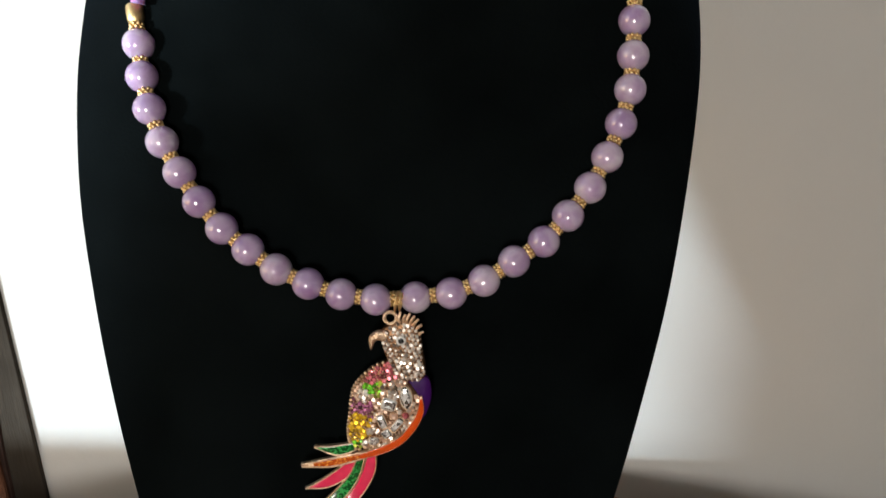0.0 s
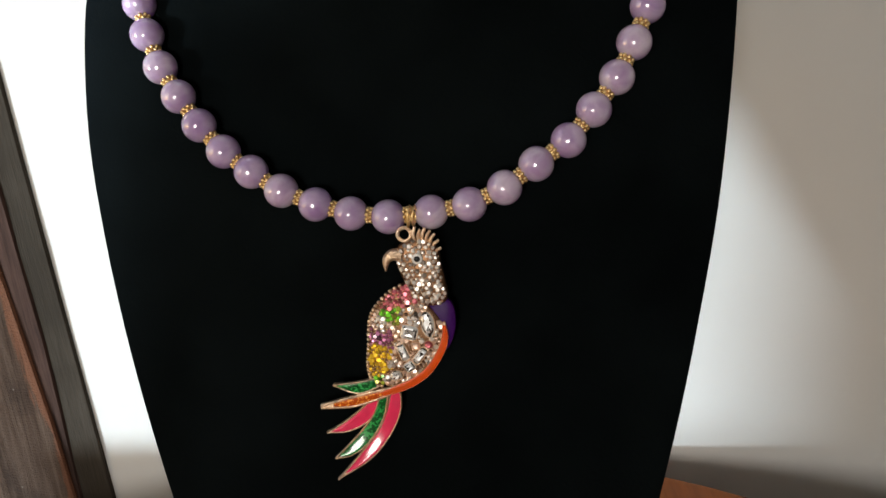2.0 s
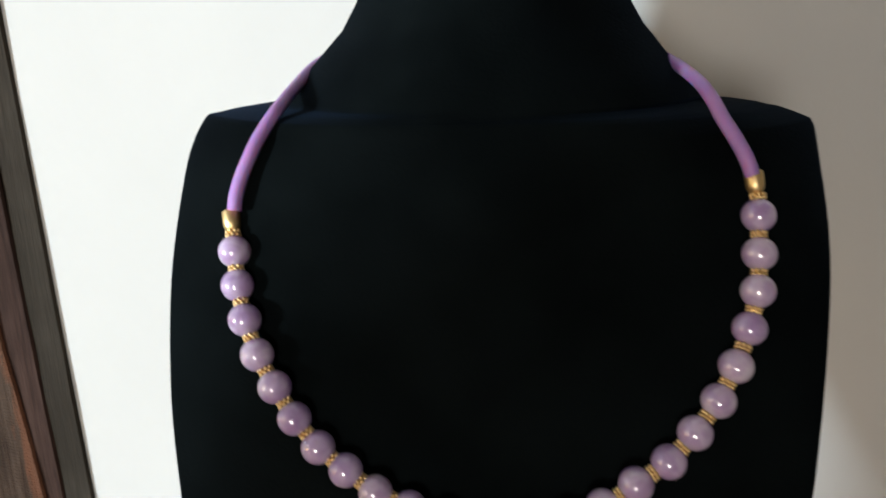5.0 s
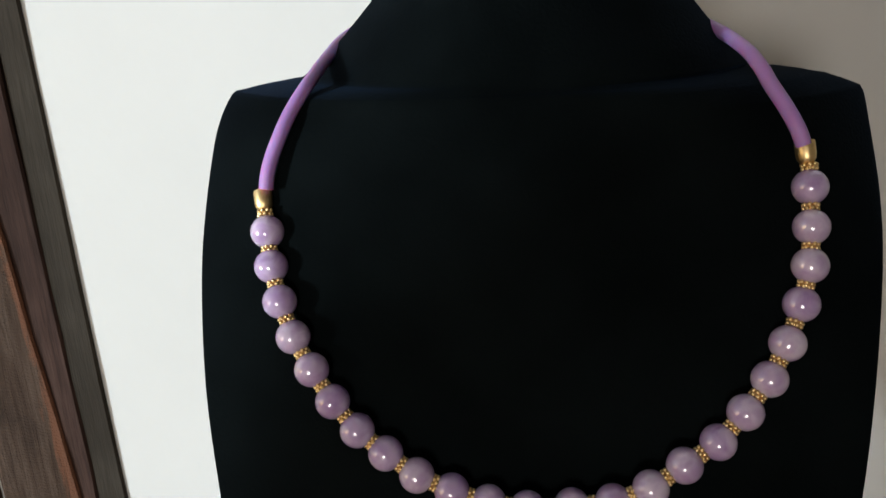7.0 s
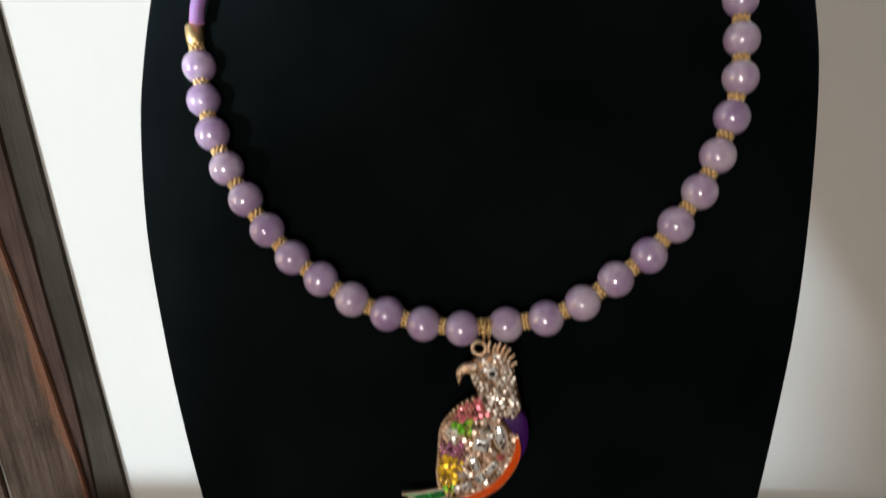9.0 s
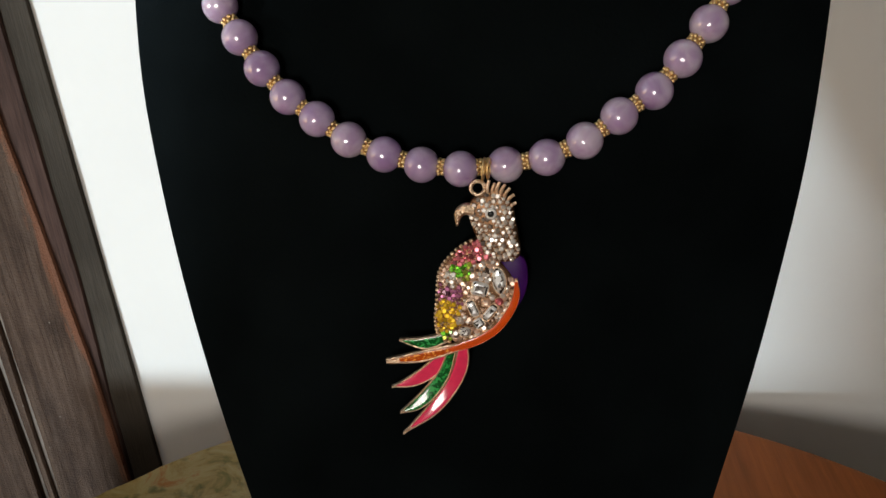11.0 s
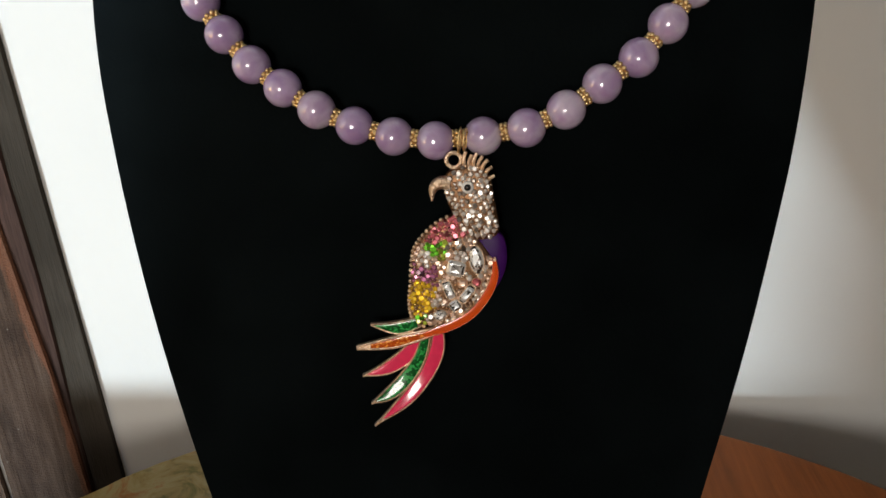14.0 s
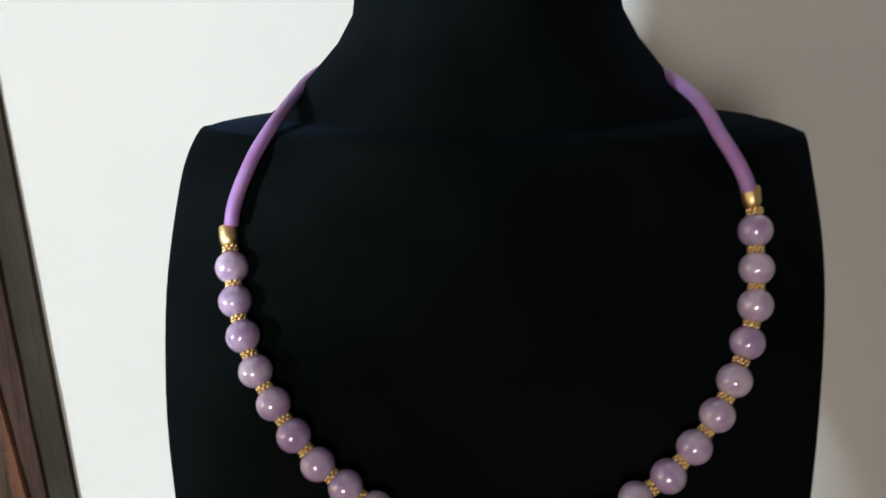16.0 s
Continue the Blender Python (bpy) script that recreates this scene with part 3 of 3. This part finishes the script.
def dome_bm(poly, z0, z1, high, n=64):
    """A slab with the outline, from z0 to z1, its face swelling by high towards the middle."""
    out, c = smooth_outline(poly, n), middle(poly)
    bm = bmesh.new()
    loops = [[Vector((p.x, p.y, z0)) for p in out], [Vector((p.x, p.y, z1 - 0.25)) for p in out]]
    for r in (0.975, 0.94, 0.88, 0.78, 0.65, 0.5, 0.33, 0.15):
        loops.append([Vector((c.x + (p.x - c.x) * r, c.y + (p.y - c.y) * r, z1 + high * math.sqrt(1 - r * r))) for p in out])
    return loft(bm, loops)


def inside(poly, x, y):
    """How far out (0 middle, 1 edge) the place lies on its ray from the middle."""
    c = middle(poly)
    q = Vector((x, y, 0)) - c
    if q.length < 1e-6:
        return 0.0
    best = None
    out = smooth_outline(poly)
    for a, b in zip(out, out[1:] + out[:1]):
        e = b - a
        den = q.x * e.y - q.y * e.x
        if abs(den) < 1e-9:
            continue
        t = ((a.x - c.x) * e.y - (a.y - c.y) * e.x) / den
        u = ((a.x - c.x) * q.y - (a.y - c.y) * q.x) / den
        if t > 0 and -1e-6 <= u <= 1 + 1e-6 and (best is None or t > best):
            best = t
    return 1.0 / best if best else 9.0


# head and wing bases carry the painted shade of the gaps
part("head", dome_bm(HEAD, -3.6, -1.6, 1.3), GAP_SHADE_GOLD, pendant)
part("wing", dome_bm(BODY, -3.8, -1.8, 1.5), GAP_SHADE_GOLD, pendant)
part("breast", dome_bm(BREAST, -3.8, -2.2, 1.0), PURPLE, pendant, "dark purple enamel breast")


def brilliant_mesh(name, r, mat, sides=7, flat=False):
    """A small cut stone with a crown of flat facets."""
    bm = bmesh.new()
    rings = [[Vector((q * r * math.cos(2 * math.pi * (k + off) / sides), q * r * math.sin(2 * math.pi * (k + off) / sides), z * r)) for k in range(sides)]
             for q, z, off in ((0.95, -0.4, 0), (1.0, 0.0, 0), (0.86, 0.34, 0.5), (0.66 if flat else 0.45, 0.56, 0))]
    loft(bm, rings)
    return finish(bm, name, mat, False)


rnd = random.Random(21)
STONE_ME = {k: [brilliant_mesh("stone", r, m, 7, fl) for r, fl in ((0.56, False), (0.66, True), (0.76, False), (0.84, True), (0.94, True))] for k, m in STONES.items()}
BIG_ME = [brilliant_mesh("stone", r, STONES["clear"], 8, fl) for r, fl in ((0.56, False), (0.64, True), (0.72, False), (0.80, True), (0.88, True))]
# stones with cuts of their own: middle, half sizes, turn, cut, colour
CUTS = [
    (4.0, -19.3, 2.0, 3.9, 14, "oval", "clear"), (-1.2, -22.1, 2.5, 2.2, -8, "step", "clear"), (4.6, -25.5, 1.2, 1.2, 0, "oval", "pink"),
    (2.3, -29.0, 1.2, 2.7, -32, "step", "clear"), (-2.6, -28.3, 1.3, 2.5, 28, "step", "clear"), (-4.4, -35.8, 2.0, 1.6, 20, "oval", "clear"),
    (-0.6, -32.6, 1.6, 1.5, 40, "step", "clear"), (0.9, -26.0, 1.2, 1.1, 10, "step", "rose")]


def cut_mesh(hx, hy, cut, mat):
    bm = bmesh.new()
    if cut == "oval":
        base = [(math.cos(2 * math.pi * k / 14), math.sin(2 * math.pi * k / 14)) for k in range(14)]
    else:
        base = [(1, -0.72), (1, 0.72), (0.72, 1), (-0.72, 1), (-1, 0.72), (-1, -0.72), (-0.72, -1), (0.72, -1)]
    loops = [[Vector((hx * s * x, hy * s * y, z)) for x, y in base] for s, z in ((0.96, -0.6), (1.0, 0.0), (0.84, 0.34), (0.66, 0.55), (0.5, 0.66))]
    loft(bm, loops, True, False)
    bm.verts.ensure_lookup_table()
    n = len(base)
    rim, tip = list(bm.verts)[-n:], bm.verts.new((hx * 0.08, hy * -0.06, 0.62))
    for k in range(n):
        bm.faces.new((rim[k], rim[(k + 1) % n], tip))
    # facets drawn bright, dim or dark at random, as painted reflections
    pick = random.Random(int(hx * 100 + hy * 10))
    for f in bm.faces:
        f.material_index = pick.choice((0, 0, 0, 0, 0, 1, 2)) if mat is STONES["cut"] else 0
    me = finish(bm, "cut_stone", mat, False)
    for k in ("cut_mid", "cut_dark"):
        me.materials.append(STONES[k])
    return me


def claw_frame(hx, hy, cut):
    """The thin gold wall round a large stone."""
    n = 20
    bm = bmesh.new()
    pw = 1.0 if cut == "oval" else 0.5

    def ring(s, z):
        out = []
        for k in range(n):
            a = 2 * math.pi * k / n
            c, d = math.cos(a), math.sin(a)
            out.append(Vector((s * hx * math.copysign(abs(c) ** pw, c), s * hy * math.copysign(abs(d) ** pw, d), z)))
        return out

    o = 1 + 0.2 / hx
    return loft(bm, [ring(o, -0.8), ring(o, 0.08), ring(o - 0.1 / hx, 0.18), ring(1.0, 0.12), ring(0.99, -0.4)], False, False)


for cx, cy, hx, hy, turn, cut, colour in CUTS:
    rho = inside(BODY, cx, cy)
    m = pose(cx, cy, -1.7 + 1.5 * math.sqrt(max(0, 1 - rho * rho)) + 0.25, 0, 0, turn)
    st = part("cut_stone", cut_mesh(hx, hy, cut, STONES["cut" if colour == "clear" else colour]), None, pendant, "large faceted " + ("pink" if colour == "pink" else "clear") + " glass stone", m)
    part("setting", claw_frame(hx, hy, cut), ROSE_GOLD, st)


def zone(x, y):
    x, y = x + rnd.uniform(-0.9, 0.9), y + rnd.uniform(-0.9, 0.9)
    if y > -15.6 + 0.25 * (x + 7) and x > -9.5:
        return "pink" if y < -10.5 or x < 0 else "rose"
    if -9.6 < x < -3.4 and -20.6 < y < -15.6 and y > -20.6 + 0.45 * (-5.5 - x):
        return rnd.choice(("green", "green", "lime"))
    if x < -5.6 and -27.0 < y < -22.0:
        return "violet"
    if x < -6.4 and -35.8 < y <= -27.0:
        return "yellow"
    if x < -7.4 and y <= -35.8:
        return rnd.choice(("green", "lime"))
    return rnd.choice(("rose", "rose", "clear", "clear"))


grains = bmesh.new()


def pave(poly, zf, high, step, limit, colour, meshes, skip=()):
    lo = [min(p[k] for p in poly) for k in (0, 1)]
    hi = [max(p[k] for p in poly) for k in (0, 1)]
    c = middle(poly)
    row = 0
    y = lo[1]
    while y < hi[1]:
        x = lo[0] + (step / 2 if row % 2 else 0)
        while x < hi[0]:
            px, py = x + rnd.uniform(-0.36, 0.36), y + rnd.uniform(-0.36, 0.36)
            rho = inside(poly, px, py)
            clear = all(((px - sx) / (hx + 0.55)) ** 2 + ((py - sy) / (hy + 0.55)) ** 2 > 1 for sx, sy, hx, hy in skip)
            if rho < limit and clear:
                z = zf + high * math.sqrt(1 - rho * rho)
                col = colour(px, py)
                me = rnd.choice(meshes[col])
                n = Vector(((px - c.x) * rho * 0.03, (py - c.y) * rho * 0.02, 1)) + Vector((rnd.uniform(-0.36, 0.30), rnd.uniform(-0.18, 0.50), 0))
                part("stone", me, None, pendant, m=aim(Vector((px, py, z + 0.12)), n) @ pose(0, 0, 0, 0, 0, rnd.uniform(0, 45)))
                for a in (30, 150, 270):
                    gx, gy = px + 0.62 * step * math.cos(radians(a)), py + 0.62 * step * math.sin(radians(a))
                    if inside(poly, gx, gy) < 0.97:
                        bmesh.ops.create_icosphere(grains, subdivisions=1, radius=0.26, matrix=Matrix.Translation((gx, gy, z + 0.22)))
            x += step
        y += step * 0.866
        row += 1


pave(HEAD, -1.6, 1.3, 1.52, 0.965, lambda x, y: "clear", {"clear": BIG_ME}, [(0.0, 0.0, 1.25, 1.25)])
pave(BODY, -1.8, 1.5, 1.34, 0.97, zone, STONE_ME, [(c[0], c[1], c[2], c[3]) for c in CUTS])
tagged(part("grainwork", grains, ROSE_GOLD, pendant), "tiny rose-gold grains between the stones", kind="stuff")
# beaded rim of the wing
rims = bmesh.new()
for q in smooth_outline(BODY, 64)[2:31]:
    bmesh.ops.create_icosphere(rims, subdivisions=2, radius=0.62, matrix=Matrix.Translation((q.x, q.y, -1.35)))
part("beaded_rim", rims, ROSE_GOLD, pendant)
eye = part("eye", lathe_bm([(1.62, -0.5), (1.6, 0.15), (1.3, 0.42), (0.75, 0.45)], 20), WHITE_ENAMEL, pendant, "white ringed eye with a black pupil", pose(0, 0, 0.1))
part("pupil", lathe_bm([(0.88, 0.2), (0.88, 0.48), (0.6, 0.66), (0.2, 0.74)], 16), BLACK, eye)


def leaf_loops(path, widths, n, profile):
    pts = spline([(x, y, 0) for x, y in path], n)
    ws = spline([(w, 0, 0) for w in widths], n)
    loops = []
    for i, p in enumerate(pts):
        d = (pts[min(i + 1, n - 1)] - pts[max(i - 1, 0)]).normalized()
        s = Vector((-d.y, d.x, 0))
        w = max(0.3, ws[i].x)
        loop = [p + s * (w * a) + Vector((0, 0, z)) for a, z in profile(w)]
        # the tail swings forward towards its tip
        loops.append([q + Vector((0, 0, 0.0160 * max(0.0, -50.5 - q.y) ** 2)) for q in loop])
    return loops


def feather(name, path, widths, enamel, z, label, rim=0.46, thick=1.5, trim=2):
    """A gold tray in the feather's shape with enamel poured into it."""
    def tray(w):
        k = max(0.0, 1 - rim / w)
        return [(-1, -thick), (-1, -0.15), (-(1 + k) / 2, 0.05), (-k, -0.1), (-k * 0.96, -0.4), (k * 0.96, -0.4), (k, -0.1), ((1 + k) / 2, 0.05), (1, -0.15), (1, -thick)]

    def fill(w):
        k = max(0.05, 1 - rim / w)
        return [(-k, -0.5), (-k, -0.13), (-k * 0.85, -0.07), (-k * 0.4, -0.035), (k * 0.4, -0.035), (k * 0.85, -0.07), (k, -0.13), (k, -0.5)]

    f = part(name, loft(bmesh.new(), leaf_loops(path, widths, 30, tray)), ROSE_GOLD, pendant, label, pose(0, 0, z))
    loops = leaf_loops(path, widths, 30, fill)[1:-trim]
    part("enamel", loft(bmesh.new(), loops), enamel, f)
    return f


feather("tail_feather", [(-10.2, -38.7), (-15.9, -40.9), (-23.2, -40.7)], [1.6, 1.9, 0.3], GREEN, -0.6, "short green glitter enamel feather")
feather("tail_feather", [(-8.5, -42.3), (-13.0, -49.0), (-18.3, -53.4), (-24.6, -56.1)], [1.6, 2.3, 1.8, 0.12], PINK, -0.9, "pink enamel feather with gold rim")
feather("tail_feather", [(-4.6, -39.1), (-4.6, -46.4), (-7.1, -54.2), (-12.1, -61.4), (-19.7, -68.4)], [1.4, 2.2, 2.1, 1.8, 0.12], PINK, -0.75, "long pink enamel feather with gold rim")
feather("tail_feather", [(-7.6, -41.6), (-9.2, -49.3), (-12.7, -55.8), (-16.7, -60.1), (-21.3, -63.0)], [1.3, 1.8, 2.1, 1.7, 0.2], GREEN, -0.55, "long green glitter enamel feather")
feather("tail_feather", [(-5.0, -40.4), (-10.1, -42.6), (-17.4, -45.4), (-26.6, -47.8)], [1.1, 1.6, 1.75, 0.7], ORANGE_G, -0.2, "orange glitter enamel feather", rim=0.66, trim=4)
feather("wing_band", [(8.6, -18.2), (9.2, -22.9), (8.1, -27.6), (5.0, -33.3), (0.5, -37.4), (-5.6, -40.7), (-9.8, -42.4)], [0.4, 1.0, 1.15, 1.2, 1.25, 1.15, 0.4], ORANGE, -0.1, "smooth orange enamel band along the wing", rim=0.12)
part("beak", loft(bmesh.new(), leaf_loops([(-4.6, 0.2), (-7.2, 0.2), (-8.9, -1.5), (-9.0, -4.8)], [1.95, 1.75, 1.25, 0.25], 18,
     lambda w: [(math.cos(a), 0.9 * w * math.sin(a) - 1.6) for a in (2 * math.pi * k / 10 for k in range(10))])), ROSE_GOLD, pendant, "curved plain rose-gold beak")
for base, tip in (((-1.2, 4.8), (-1.3, 9.0)), ((0.0, 5.0), (0.3, 8.3)), ((1.0, 5.0), (1.6, 8.8)), ((2.2, 4.8), (3.1, 8.2)), ((3.2, 4.4), (4.5, 7.4)), ((4.3, 3.6), (5.8, 5.7)), ((5.2, 2.1), (6.6, 3.5))):
    a, b = Vector((*base, -1.7)), Vector((*tip, -0.9))
    part("crest_spike", tube_bm([a, a.lerp(b, 0.5) + Vector((-0.35, 0, 0.3)), b], 0.58, 8, 9, lambda f: 1.0 - 0.25 * f if f < 0.9 else 0.75), ROSE_GOLD, pendant)


def ring_bm(R, r, n=24, k=8, stretch=1.0):
    bm = bmesh.new()
    grid = [[bm.verts.new(((R + r * math.cos(b)) * math.cos(a), stretch * (R + r * math.cos(b)) * math.sin(a), r * math.sin(b)))
             for b in (2 * math.pi * j / k for j in range(k))] for a in (2 * math.pi * i / n for i in range(n))]
    for i in range(n):
        for j in range(k):
            bm.faces.new((grid[i][j], grid[(i + 1) % n][j], grid[(i + 1) % n][(j + 1) % k], grid[i][(j + 1) % k]))
    return bm


part("hanging_loop", ring_bm(1.9, 0.56), ROSE_GOLD, pendant, m=pose(-4.2, 6.4, -1.6))
part("jump_ring", ring_bm(1.4, 0.27, stretch=2.1), GOLD, pendant, m=pose(-3.1, 11.6, -1.6, 0, 80, 0))
part("jump_ring", ring_bm(1.4, 0.27, stretch=1.9), GOLD, pendant, m=pose(-1.7, 11.9, -1.9, 0, 74, 0))
